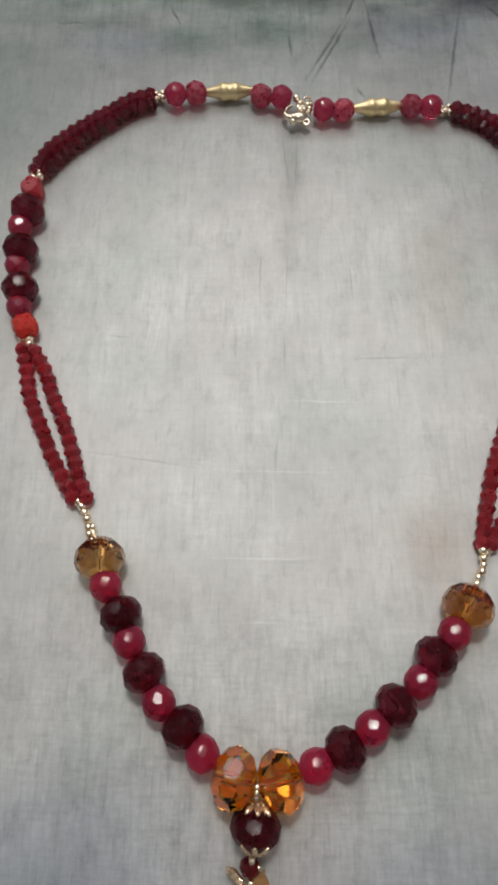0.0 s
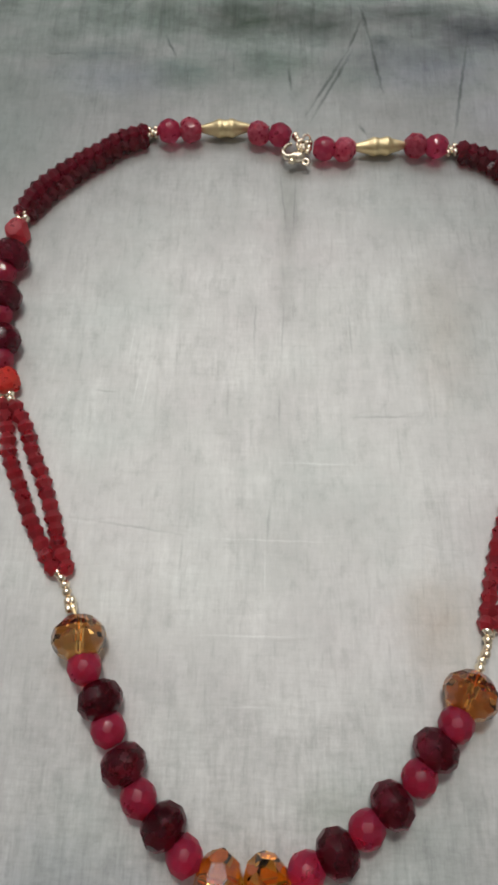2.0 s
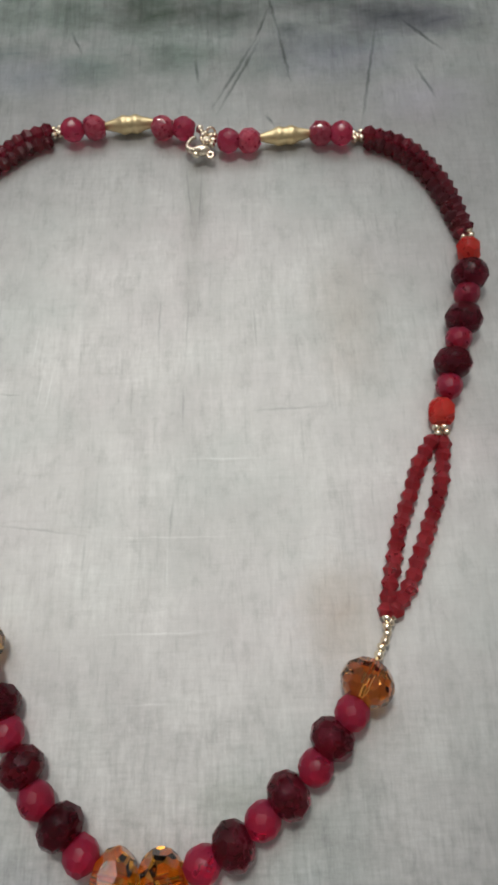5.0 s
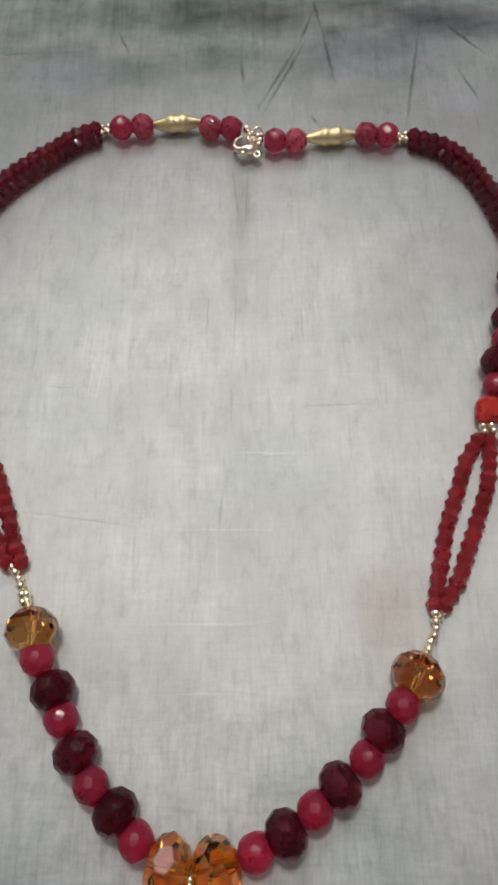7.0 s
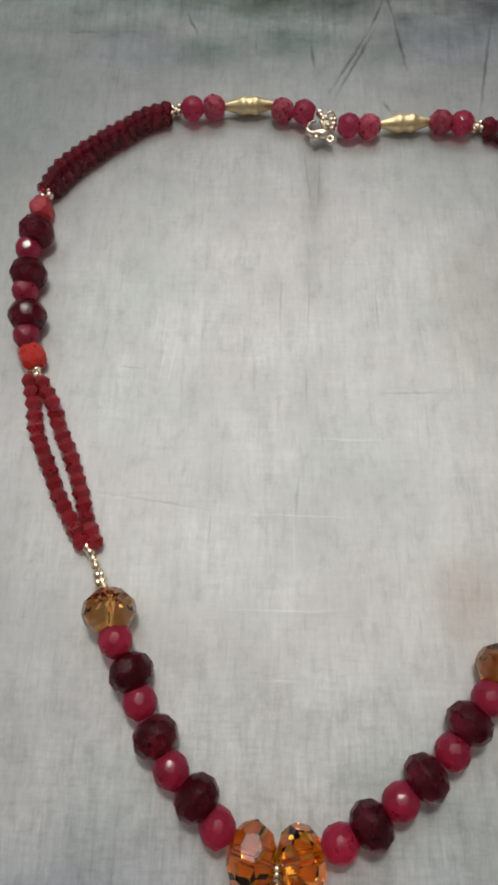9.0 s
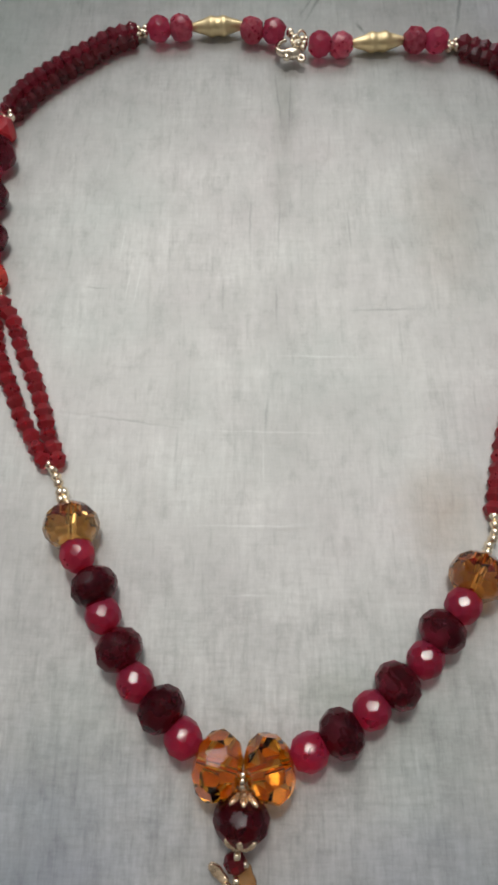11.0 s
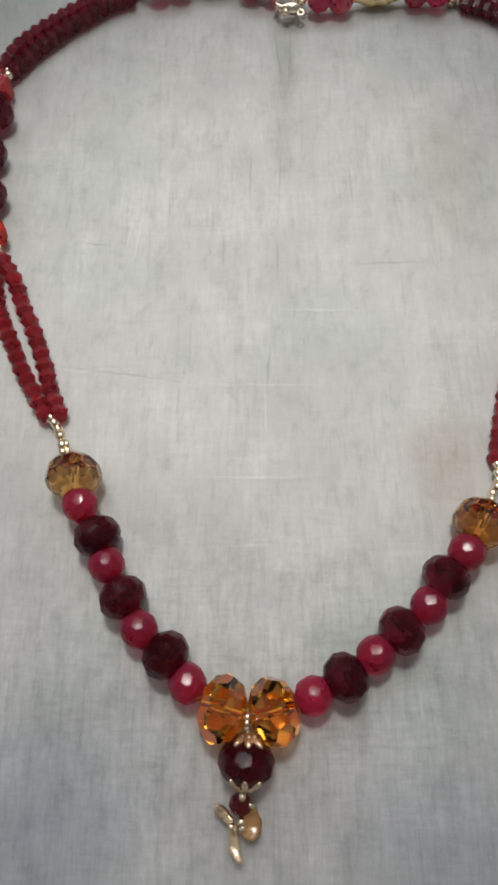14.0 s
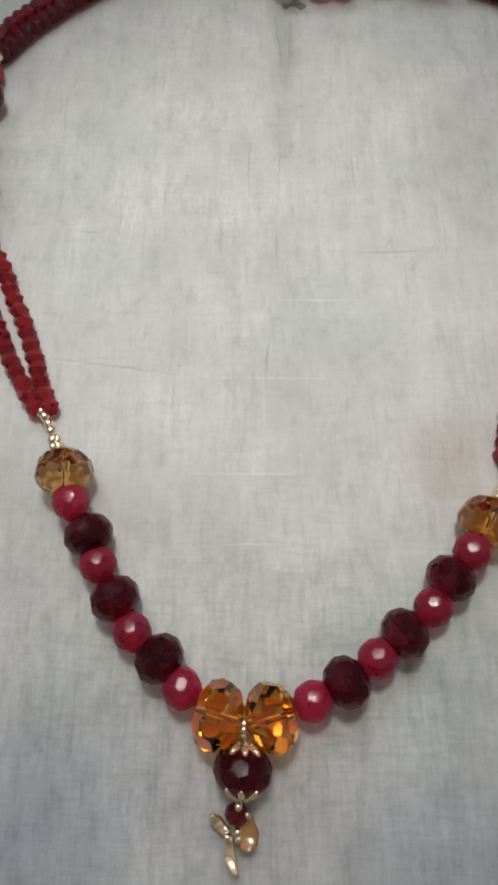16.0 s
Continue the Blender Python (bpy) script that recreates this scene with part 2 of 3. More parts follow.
def bead_material(name, dark, light, rough=0.08, transmission=0.0, subsurface=0.0, metal=0.0, grain=260.0, ior=1.5, facet=0.35, gloss=0.55, depth=0.002, polish=1.0):
    m, tree, p = material(name)
    info = tree.nodes.new("ShaderNodeObjectInfo")
    where = tree.nodes.new("ShaderNodeTexCoord")
    shift = tree.nodes.new("ShaderNodeVectorMath")
    tree.links.new(where.outputs["Object"], shift.inputs[0])
    tree.links.new(info.outputs["Random"], shift.inputs[1])
    n = node(tree, "ShaderNodeTexNoise", Scale=grain, Detail=3.0)
    tree.links.new(shift.outputs[0], n.inputs["Vector"])
    tone = mix(tree, "MIX", ramp(tree, n.outputs[0], (0.32, 0.0), (0.68, 1.0)), (*dark, 1), (*light, 1))
    tone = mix(tree, "MULTIPLY", 1.0, tone, ramp(tree, info.outputs["Random"], (0.0, 0.82), (1.0, 1.12)))
    tree.links.new(tone, p.inputs["Base Color"])
    tree.links.new(ramp(tree, n.outputs[0], (0.3, rough * 0.7), (0.7, rough * 1.5)), p.inputs["Roughness"])
    p.inputs["Metallic"].default_value = metal
    if facet < 1.0:
        # cut facets show in the polish, the stone below looks rounder
        shape = tree.nodes.new("ShaderNodeNewGeometry")
        blend = tree.nodes.new("ShaderNodeMix")
        blend.data_type = "VECTOR"
        blend.inputs[0].default_value = facet
        tree.links.new(shape.outputs["Normal"], blend.inputs[4])
        tree.links.new(shape.outputs["True Normal"], blend.inputs[5])
        tree.links.new(blend.outputs[1], p.inputs["Normal"])
        worn = tree.nodes.new("ShaderNodeMix")
        worn.data_type = "VECTOR"
        worn.inputs[0].default_value = polish
        tree.links.new(shape.outputs["Normal"], worn.inputs[4])
        tree.links.new(shape.outputs["True Normal"], worn.inputs[5])
        tree.links.new(worn.outputs[1], p.inputs["Coat Normal"])
        p.inputs["Coat Weight"].default_value = gloss
        p.inputs["Coat IOR"].default_value = 1.5
        p.inputs["Coat Roughness"].default_value = 0.06
        p.inputs["Specular IOR Level"].default_value = 0.08
    p.inputs["IOR"].default_value = ior
    p.inputs["Transmission Weight"].default_value = transmission
    p.inputs["Subsurface Weight"].default_value = subsurface
    p.inputs["Subsurface Radius"].default_value = (1.0, 0.22, 0.28)
    p.inputs["Subsurface Scale"].default_value = depth
    return m


def plaster(name, colour):
    m, tree, p = material(name)
    n = stretched_noise(tree, 6.0, (1, 1, 1), 5)
    c = mix(tree, "MULTIPLY", 1.0, (*colour, 1), ramp(tree, n, (0.3, 0.94), (0.7, 1.0)))
    tree.links.new(c, p.inputs["Base Color"])
    p.inputs["Roughness"].default_value = 0.85
    return m


LINEN = cloth_material()
PINK = bead_material("pink_agate", (0.49, 0.034, 0.098), (0.60, 0.054, 0.130), 0.35, transmission=0.74, subsurface=0.9, facet=0.6, gloss=0.16, depth=0.004, polish=0.92, ior=1.25)
ROSE = bead_material("dusty_rose_agate", (0.50, 0.042, 0.102), (0.60, 0.062, 0.135), 0.35, transmission=0.7, subsurface=0.9, grain=420.0, facet=0.6, gloss=0.3, depth=0.0035, polish=0.92, ior=1.25)
CRUST = bead_material("crusted_rose_stone", (0.46, 0.034, 0.082), (0.72, 0.17, 0.24), 0.35, transmission=0.55, subsurface=0.9, grain=650.0, facet=0.8, gloss=0.3, depth=0.003, ior=1.25)
GARNET = bead_material("garnet_glass", (0.17, 0.014, 0.032), (0.24, 0.020, 0.044), 0.24, transmission=0.88, subsurface=0.8, facet=0.7, gloss=0.06, depth=0.003, ior=1.27)
AMBER = bead_material("amber_glass", (0.76, 0.38, 0.10), (0.84, 0.47, 0.15), 0.02, transmission=1.0, ior=1.6, facet=1.0)
DEEP_AMBER = bead_material("deep_amber_glass", (0.74, 0.27, 0.050), (0.82, 0.35, 0.075), 0.02, transmission=1.0, ior=1.6, facet=1.0)
ORANGE = bead_material("orange_glass", (0.98, 0.35, 0.025), (1.0, 0.43, 0.04), 0.02, transmission=1.0, ior=1.6, facet=1.0)
RUBY = bead_material("ruby_crystal", (0.47, 0.052, 0.072), (0.55, 0.064, 0.086), 0.32, transmission=0.76, subsurface=0.9, facet=1.0, depth=0.003, ior=1.22)
WINE = bead_material("wine_crystal", (0.25, 0.021, 0.042), (0.32, 0.029, 0.054), 0.28, transmission=0.82, subsurface=0.8, facet=0.99, gloss=0.4, depth=0.003, ior=1.22)
CORAL = bead_material("coral_red_glass", (0.70, 0.060, 0.052), (0.78, 0.090, 0.064), 0.3, transmission=0.6, subsurface=0.9, facet=0.6, gloss=0.15, depth=0.003, ior=1.3)
ROSY = bead_material("rose_red_glass", (0.60, 0.050, 0.075), (0.68, 0.070, 0.09), 0.3, transmission=0.6, subsurface=0.8, facet=0.8, gloss=0.2, ior=1.25)
GOLD = bead_material("pale_gold", (0.80, 0.62, 0.33), (0.90, 0.75, 0.46), 0.40, metal=1.0, facet=1.0)
SEED = bead_material("pale_gold_seed", (0.90, 0.74, 0.54), (0.97, 0.86, 0.70), 0.2, metal=1.0, facet=1.0)
HONEY = bead_material("honey_gold", (0.84, 0.61, 0.40), (0.94, 0.76, 0.55), 0.22, metal=0.85, facet=1.0)
TOPAZ = bead_material("honey_glass", (0.58, 0.29, 0.10), (0.74, 0.42, 0.18), 0.12, transmission=0.6, facet=1.0)
THREAD = bead_material("thread", (0.85, 0.62, 0.28), (0.92, 0.74, 0.42), 0.3)
PAINT = plaster("wall_paint", (0.80, 0.79, 0.77))
# dark colour added for what gold and glass mirror from the south
DARK_SURROUND = plaster("dark_surround", (0.40, 0.38, 0.36))
BOARD = plaster("table_board", (0.30, 0.22, 0.15))


# ---- mesh helpers ----
def mesh_of(name, verts, faces, mat, smooth=False):
    me = bpy.data.meshes.new(name)
    me.from_pydata(verts, [], faces)
    me.materials.append(mat)
    me.update()
    if smooth:
        for poly in me.polygons:
            poly.use_smooth = True
    return me


def part(name, me, parent, m=None, label=""):
    ob = new(name, me)
    ob.parent = parent
    if m is not None:
        ob.matrix_basis = m
    return tagged(ob, label)


def revolved(rings, sides, stagger, lobes=0.0):
    """Rings (radius, x) turned round the x axis; with stagger every other ring is half a step round, which gives triangular facets."""
    verts, faces = [], []
    for k, (r, x) in enumerate(rings):
        for i in range(sides):
            a = 2 * math.pi * (i + (0.5 if stagger and k % 2 else 0.0)) / sides
            rr = r * (1 + lobes * (1 if i % 2 else -1))
            verts.append((x, rr * math.cos(a), rr * math.sin(a)))
    for k in range(len(rings) - 1):
        for i in range(sides):
            j = (i + 1) % sides
            a, b, c, d = k * sides + i, k * sides + j, (k + 1) * sides + i, (k + 1) * sides + j
            if not stagger:
                faces.append((a, b, d, c))
            elif k % 2:
                faces += [(a, d, c), (a, b, d)]
            else:
                faces += [(a, b, c), (b, d, c)]
    faces.append(tuple(reversed(range(sides))))
    faces.append(tuple(range((len(rings) - 1) * sides, len(rings) * sides)))
    return verts, faces


def globe_rings(radius, length, hole, count, power=2.0):
    rings = []
    for k in range(count):
        u = -1 + 2 * k / (count - 1)
        x = length / 2 * math.sin(u * math.pi / 2)
        r = hole + (radius - hole) * (1 - abs(math.sin(u * math.pi / 2)) ** power) ** (1 / power)
        rings.append((r, x))
    return rings


# ---- room ----
def slab(name, x0, x1, y0, y1, z0, z1, mat):
    me = bpy.data.meshes.new(name)
    bm = bmesh.new()
    bmesh.ops.create_cube(bm, size=1)
    for v in bm.verts:
        v.co = ((x0 + x1) / 2 + v.co.x * (x1 - x0), (y0 + y1) / 2 + v.co.y * (y1 - y0), (z0 + z1) / 2 + v.co.z * (z1 - z0))
    bm.to_mesh(me)
    bm.free()
    me.materials.append(mat)
    return tagged(new(name, me), kind="structure")


slab("floor", -2, 2, -2, 1.1, -0.1, -0.004, BOARD)
slab("ceiling", -2, 2, -2, 1.1, 2.4, 2.5, PAINT)
# unseen south wall, made dark to shape the reflections
slab("wall_south", -2, 2, -2.1, -2, -0.1, 2.5, DARK_SURROUND)
slab("wall_west", -2.1, -2, -2, 1.1, -0.1, 2.5, PAINT)
slab("wall_east", 2, 2.1, -2, 1.1, -0.1, 2.5, PAINT)
# the north wall has a wide window opening that lets the daylight in
me = bpy.data.meshes.new("wall_north")
bm = bmesh.new()
for x0, x1, z0, z1 in ((-2, -1.0, -0.1, 2.5), (0.8, 2, -0.1, 2.5), (-1.0, 0.8, -0.1, 0.75), (-1.0, 0.8, 2.15, 2.5)):
    made = bmesh.ops.create_cube(bm, size=1)["verts"]
    for v in made:
        v.co = ((x0 + x1) / 2 + v.co.x * (x1 - x0), 1.15 + v.co.y * 0.1, (z0 + z1) / 2 + v.co.z * (z1 - z0))
bm.to_mesh(me)
bm.free()
me.materials.append(PAINT)
tagged(new("wall_north", me), kind="structure")


# ---- cloth ----
# soft folds that rise beyond the necklace: centre, spread along x and y, height
FOLDS = [
    (0.010, 0.2535, 0.020, 0.0060, 0.0026), (0.040, 0.2510, 0.013, 0.0055, 0.0018), (0.092, 0.2495, 0.022, 0.0065, 0.0024), (-0.022, 0.2535, 0.012, 0.0060, 0.0013),
    (-0.008, 0.2270, 0.016, 0.0060, 0.0010), (-0.045, 0.2400, 0.018, 0.0070, 0.0011), (0.062, 0.2390, 0.016, 0.0070, 0.0008),
]


def cloth_height(X, Y):
    Z = 0.0005 * np.sin(17 * X + 9 * Y) * np.sin(23 * Y - 4 * X + 1.0)
    wave = 0.0025 * np.sin(95 * X + 40 * Y) + 0.0018 * np.sin(210 * X - 70 * Y + 1.3)
    for cx, cy, sx, sy, h in FOLDS:
        Z += h * np.exp(-((X - cx) / sx) ** 2 / 2 - ((Y - cy + wave) / sy) ** 2 / 2)
    bend = 0.0005 * np.sin(420 * X + 310 * Y) + 0.0003 * np.sin(900 * Y - 600 * X)
    for x0, y0, x1, y1, high, width in CREASES:
        dx, dy = x1 - x0, y1 - y0
        s = np.clip(((X - x0 + bend) * dx + (Y - y0 + bend) * dy) / (dx * dx + dy * dy), 0, 1)
        d2 = (X + bend - x0 - s * dx) ** 2 + (Y + bend - y0 - s * dy) ** 2
        Z += high * 0.001 * np.exp(-d2 / (width * 0.0007) ** 2) * np.sin(np.pi * np.clip(s, 0.06, 0.94)) ** 0.7
    return Z


def steps(lo, hi, fine_lo, fine_hi, fine):
    inner = np.arange(fine_lo, fine_hi, fine)
    k = np.linspace(0, 1, 24)[1:] ** 2
    return np.concatenate([(fine_lo + (lo - fine_lo) * k)[::-1], inner, fine_hi + (hi - fine_hi) * k])


def build_cloth():
    xs, ys = steps(-0.6, 0.65, -0.10, 0.135, 0.00037), steps(-0.5, 0.75, -0.075, 0.285, 0.00037)
    X, Y = np.meshgrid(xs, ys)
    Z = cloth_height(X, Y)
    nx, ny = len(xs), len(ys)
    verts = np.stack([X, Y, Z], -1).reshape(-1, 3)
    idx = np.arange(nx * ny).reshape(ny, nx)
    quads = np.stack([idx[:-1, :-1], idx[:-1, 1:], idx[1:, 1:], idx[1:, :-1]], -1).reshape(-1, 4)
    me = mesh_of("cloth", verts.tolist(), quads.tolist(), LINEN, smooth=True)
    ob = new("cloth", me)
    return tagged(ob, "pale grey-green linen cloth with creases, spread flat under the necklace", "cloth", kind="structure")


build_cloth()

# ---- necklace ----
necklace = tagged(new("necklace"), "beaded pink, garnet and amber glass necklace laid on grey linen", "necklace")


def cut_stone(name, radius, length, normals, mat, bore=0.0):
    """A bead with one flat facet for each given direction (a unit vector and how far out the facet lies), squeezed to its length along x."""
    bm = bmesh.new()
    verts = [bm.verts.new(Vector(n) / h) for n, h in normals]
    bmesh.ops.convex_hull(bm, input=verts)
    bmesh.ops.triangulate(bm, faces=bm.faces)
    corners, rings = [], {v: [] for v in verts}
    for f in bm.faces:
        rows = Matrix([v.co for v in f.verts])
        if abs(rows.determinant()) < 1e-6:
            continue
        corners.append(rows.inverted() @ Vector((1, 1, 1)))
        for v in f.verts:
            rings[v].append(len(corners) - 1)
    faces = []
    for v, ring in rings.items():
        if len(ring) < 3:
            continue
        n = v.co.normalized()
        u = n.orthogonal().normalized()
        w = n.cross(u)
        faces.append(sorted(ring, key=lambda i: math.atan2(corners[i].dot(w), corners[i].dot(u))))
    bm.free()
    points = [(c.x * length / 2, c.y * radius, c.z * radius) for c in corners]
    if bore:
        # the drill hole, an empty tube inside the glass
        base, end = len(points), length / 2 * 0.86
        for x in (-end, end):
            points += [(x, bore * math.cos(k * math.pi / 4), bore * math.sin(k * math.pi / 4)) for k in range(8)]
        faces += [(base + k, base + 8 + k, base + 8 + (k + 1) % 8, base + (k + 1) % 8) for k in range(8)]
        faces += [tuple(base + k for k in range(8)), tuple(base + 15 - k for k in range(8))]
    return mesh_of(name, points, faces, mat, smooth=not bore)


def spiral_facets(count, pole=0.93):
    out = [((1, 0, 0), pole), ((-1, 0, 0), pole)]
    for k in range(count):
        x = 0.88 * (1 - 2 * (k + 0.5) / count)
        a = k * 2.399963
        r = math.sqrt(1 - x * x)
        out.append(((x, r * math.cos(a), r * math.sin(a)), 1.0))
    return out


def ringed_facets(sides, angles, pole=0.90):
    """Staggered rows of facets at the given angles from the bead's equator, as on cut rondelles."""
    out = [((1, 0, 0), pole), ((-1, 0, 0), pole)]
    for row, deg in enumerate(angles):
        for k in range(sides):
            a = 2 * math.pi * (k + 0.5 * (row % 2)) / sides
            c = math.cos(radians(deg))
            out.append(((math.sin(radians(deg)), c * math.cos(a), c * math.sin(a)), 1.0))
    return out


def block_facets():
    """A squared block with its corners cut."""
    out = [((1, 0, 0), 0.92), ((-1, 0, 0), 0.92), ((0, 1, 0), 0.95), ((0, -1, 0), 0.95), ((0, 0, 1), 0.95), ((0, 0, -1), 0.95)]
    k = 1 / math.sqrt(3)
    return out + [((a * k, b * k, c * k), 1.22) for a in (-1, 1) for b in (-1, 1) for c in (-1, 1)]


def chipped(me, amount, seed):
    """Rough-cut stone: every corner a little off its place."""
    r = random.Random(seed)
    for v in me.vertices:
        v.co += Vector((r.uniform(-1, 1), r.uniform(-1, 1), r.uniform(-1, 1))) * amount
    me.update()
    return me


pink_mesh = cut_stone("pink_bead", 0.0037, 0.0079, spiral_facets(44), PINK)
rose_mesh = cut_stone("rose_bead", 0.0034, 0.0072, spiral_facets(40), ROSE)
rough_mesh = chipped(cut_stone("rough_bead", 0.0035, 0.0072, spiral_facets(34), CRUST), 0.00016, 3)
garnet_mesh = cut_stone("garnet_bead", 0.0048, 0.0088, ringed_facets(10, (52, 18, -18, -52)), GARNET)
amber_mesh = cut_stone("amber_bead", 0.0058, 0.0098, ringed_facets(10, (58, 30, 0, -30, -58)), AMBER, bore=0.0006)
deep_amber_mesh = cut_stone("deep_amber_bead", 0.0058, 0.0098, ringed_facets(10, (58, 30, 0, -30, -58)), DEEP_AMBER, bore=0.0006)
orange_mesh = cut_stone("orange_bead", 0.0060, 0.0100, ringed_facets(8, (54, 20, -20, -54)), ORANGE, bore=0.0006)
BICONE = [(0.0014, -0.00175), (0.00235, -0.00005), (0.00235, 0.00005), (0.0014, 0.00175)]
ruby_mesh = mesh_of("bicone_bead", *revolved(BICONE, 6, False), RUBY)
wine_mesh = mesh_of("bicone_bead_wine", *revolved([(0.0015, -0.0018), (0.0025, -0.00006), (0.0025, 0.00006), (0.0015, 0.0018)], 6, False), WINE)
coral_mesh = chipped(cut_stone("coral_bead", 0.0032, 0.0080, ringed_facets(6, (46, 0, -46), 0.84), CORAL), 0.00028, 5)
rosy_mesh = chipped(cut_stone("rosy_bead", 0.0028, 0.0066, block_facets(), ROSY), 0.00010, 9)
seed_mesh = mesh_of("seed_bead", *revolved(globe_rings(0.00125, 0.0018, 0.0006, 7), 10, False), SEED, smooth=True)


rng = random.Random(7)


def upward(c, eye=(0.014, 0.025, 0.150)):
    """The way a facet at this place faces when it glints for someone who looks down on the necklace."""
    return ((Vector(eye) - c).normalized() + (lamp.matrix_world.translation - c).normalized()).normalized()


def settled(me, m, eye=(0.014, 0.025, 0.150)):
    """Turns a bead a little, so that one of its facets faces up and towards the lamp."""
    c = m.translation
    want = (upward(c, eye) + Vector((rng.uniform(-0.05, 0.05), rng.uniform(-0.05, 0.05), 0))).normalized()
    turn = m.to_3x3()
    best = max((turn @ f.normal for f in me.polygons), key=lambda n: n.dot(want))
    fix = best.rotation_difference(want).to_matrix().to_4x4()
    spot = Matrix.Translation(m.translation)
    return spot @ fix @ spot.inverted() @ m


def quiet(me, m):
    """Rolls a clear bead so that none of its facets mirrors the lamp upwards."""
    wants = [upward(m.translation, eye) for eye in ((0.014, 0.005, 0.14), (0.010, 0.030, 0.15), (0.036, 0.032, 0.15), (0.020, 0.020, 0.155))]
    rolls = [m @ Matrix.Rotation(k * math.pi / 40, 4, "X") for k in range(40)]
    return min(rolls, key=lambda r: max((r.to_3x3() @ f.normal).normalized().dot(w) for f in list(me.polygons)[:52] for w in wants))


def placed(x, y, z, dx, dy, roll=0.0, tilt=0.0):
    return Matrix.Translation((x, y, z)) @ Matrix.Rotation(math.atan2(dy, dx), 4, "Z") @ Matrix.Rotation(tilt, 4, "Y") @ Matrix.Rotation(roll, 4, "X")


KINDS = {
    "pink": ("pink_bead", pink_mesh, 0.0047, "faceted translucent pink agate bead"),
    "rose": ("pink_bead", rose_mesh, 0.0042, "small faceted dusty-pink agate bead"),
    "rough": ("pink_bead", rough_mesh, 0.0037, "rough-cut dusty-pink stone bead"),
    "garnet": ("garnet_bead", garnet_mesh, 0.0051, "dark garnet faceted glass rondelle"),
    "amber": ("amber_bead", amber_mesh, 0.0061, "clear amber faceted glass rondelle"),
    "deep amber": ("amber_bead", deep_amber_mesh, 0.0061, "deep amber faceted glass rondelle"),
    "coral": ("coral_bead", coral_mesh, 0.0035, "coral-red glass barrel bead"),
    "rosy": ("red_bead", rosy_mesh, 0.0033, "rose-red square-cut glass bead"),
}


def string_of(beads, glints=()):
    """Beads (kind, x, y) in order along the string, some with their own height and tilt; each turns its bore along it."""
    for i, (kind, x, y, *own) in enumerate(beads):
        a, b = beads[max(i - 1, 0)], beads[min(i + 1, len(beads) - 1)]
        name, me, z, label = KINDS[kind]
        z, tilt = own if own else (z, rng.uniform(-0.08, 0.08))
        m = placed(x, y, z, b[1] - a[1] + rng.uniform(-1, 1) * 0.0015, b[2] - a[2] + rng.uniform(-1, 1) * 0.0015, rng.uniform(0, 6.28), tilt)
        part(name, me, necklace, quiet(me, m) if "amber" in kind or kind in ("rosy", "coral") or (kind == "garnet" and i not in glints) else settled(me, m, (0.013, 0.006, 0.137) if y < 0.06 else (0.014, 0.025, 0.150)), label)


string_of([("amber", -0.0266, 0.0390, 0.0061, -0.5), ("pink", -0.0247, 0.0328, 0.0060, -0.1), ("garnet", -0.0207, 0.0260), ("pink", -0.0184, 0.0201),
           ("garnet", -0.0144, 0.0132), ("pink", -0.0107, 0.0068), ("garnet", -0.0050, 0.0018), ("pink", -0.0004, -0.0036)])
string_of([("pink", 0.0249, -0.0059), ("garnet", 0.0314, -0.0025), ("pink", 0.0377, 0.0018), ("garnet", 0.0433, 0.0065),
           ("pink", 0.0495, 0.0116), ("garnet", 0.0534, 0.0172), ("pink", 0.0580, 0.0224, 0.0060, 0.1), ("deep amber", 0.0618, 0.0284, 0.0061, 0.5)])
string_of([("rosy", -0.0580, 0.1527), ("garnet", -0.0577, 0.1434), ("rose", -0.0596, 0.1382), ("garnet", -0.0580, 0.1293),
           ("rose", -0.0586, 0.1243), ("garnet", -0.0564, 0.1159), ("rose", -0.0562, 0.1103), ("coral", -0.0540, 0.1044)], {5})
string_of([("coral", 0.1017, 0.1436), ("garnet", 0.1002, 0.1343), ("rose", 0.0988, 0.1286), ("garnet", 0.0965, 0.1203),
           ("rose", 0.0946, 0.1147), ("garnet", 0.0918, 0.1071), ("rose", 0.0902, 0.1008), ("coral", 0.0875, 0.0938)], {1})
string_of([("rose", -0.0155, 0.1915), ("rough", -0.0089, 0.1925)])
string_of([("rough", 0.0126, 0.1917), ("rose", 0.0193, 0.1907)])
string_of([("rose", 0.0330, 0.1855), ("rough", 0.0394, 0.1858)])
string_of([("rough", 0.0618, 0.1879), ("rose", 0.0682, 0.1872)])


def smooth_line(points, fine=12):
    """A smooth line through the given points."""
    p = np.array(points, float)
    ends = np.vstack([2 * p[0] - p[1], p, 2 * p[-1] - p[-2]])
    out = []
    for a, b, c, d in zip(ends[:-3], ends[1:-2], ends[2:-1], ends[3:]):
        for s in np.linspace(0, 1, fine, endpoint=False):
            out.append(0.5 * (2 * b + (c - a) * s + (2 * a - 5 * b + 4 * c - d) * s * s + (3 * b - a - 3 * c + d) * s ** 3))
    return np.array(out + [p[-1]])


def along(points, count):
    p = smooth_line(points)
    run = np.r_[0, np.cumsum(np.linalg.norm(np.diff(p, axis=0), axis=1))]
    at = np.linspace(0, run[-1], count)
    q = np.stack([np.interp(at, run, p[:, k]) for k in range(p.shape[1])], -1)
    return q, np.gradient(q, axis=0)


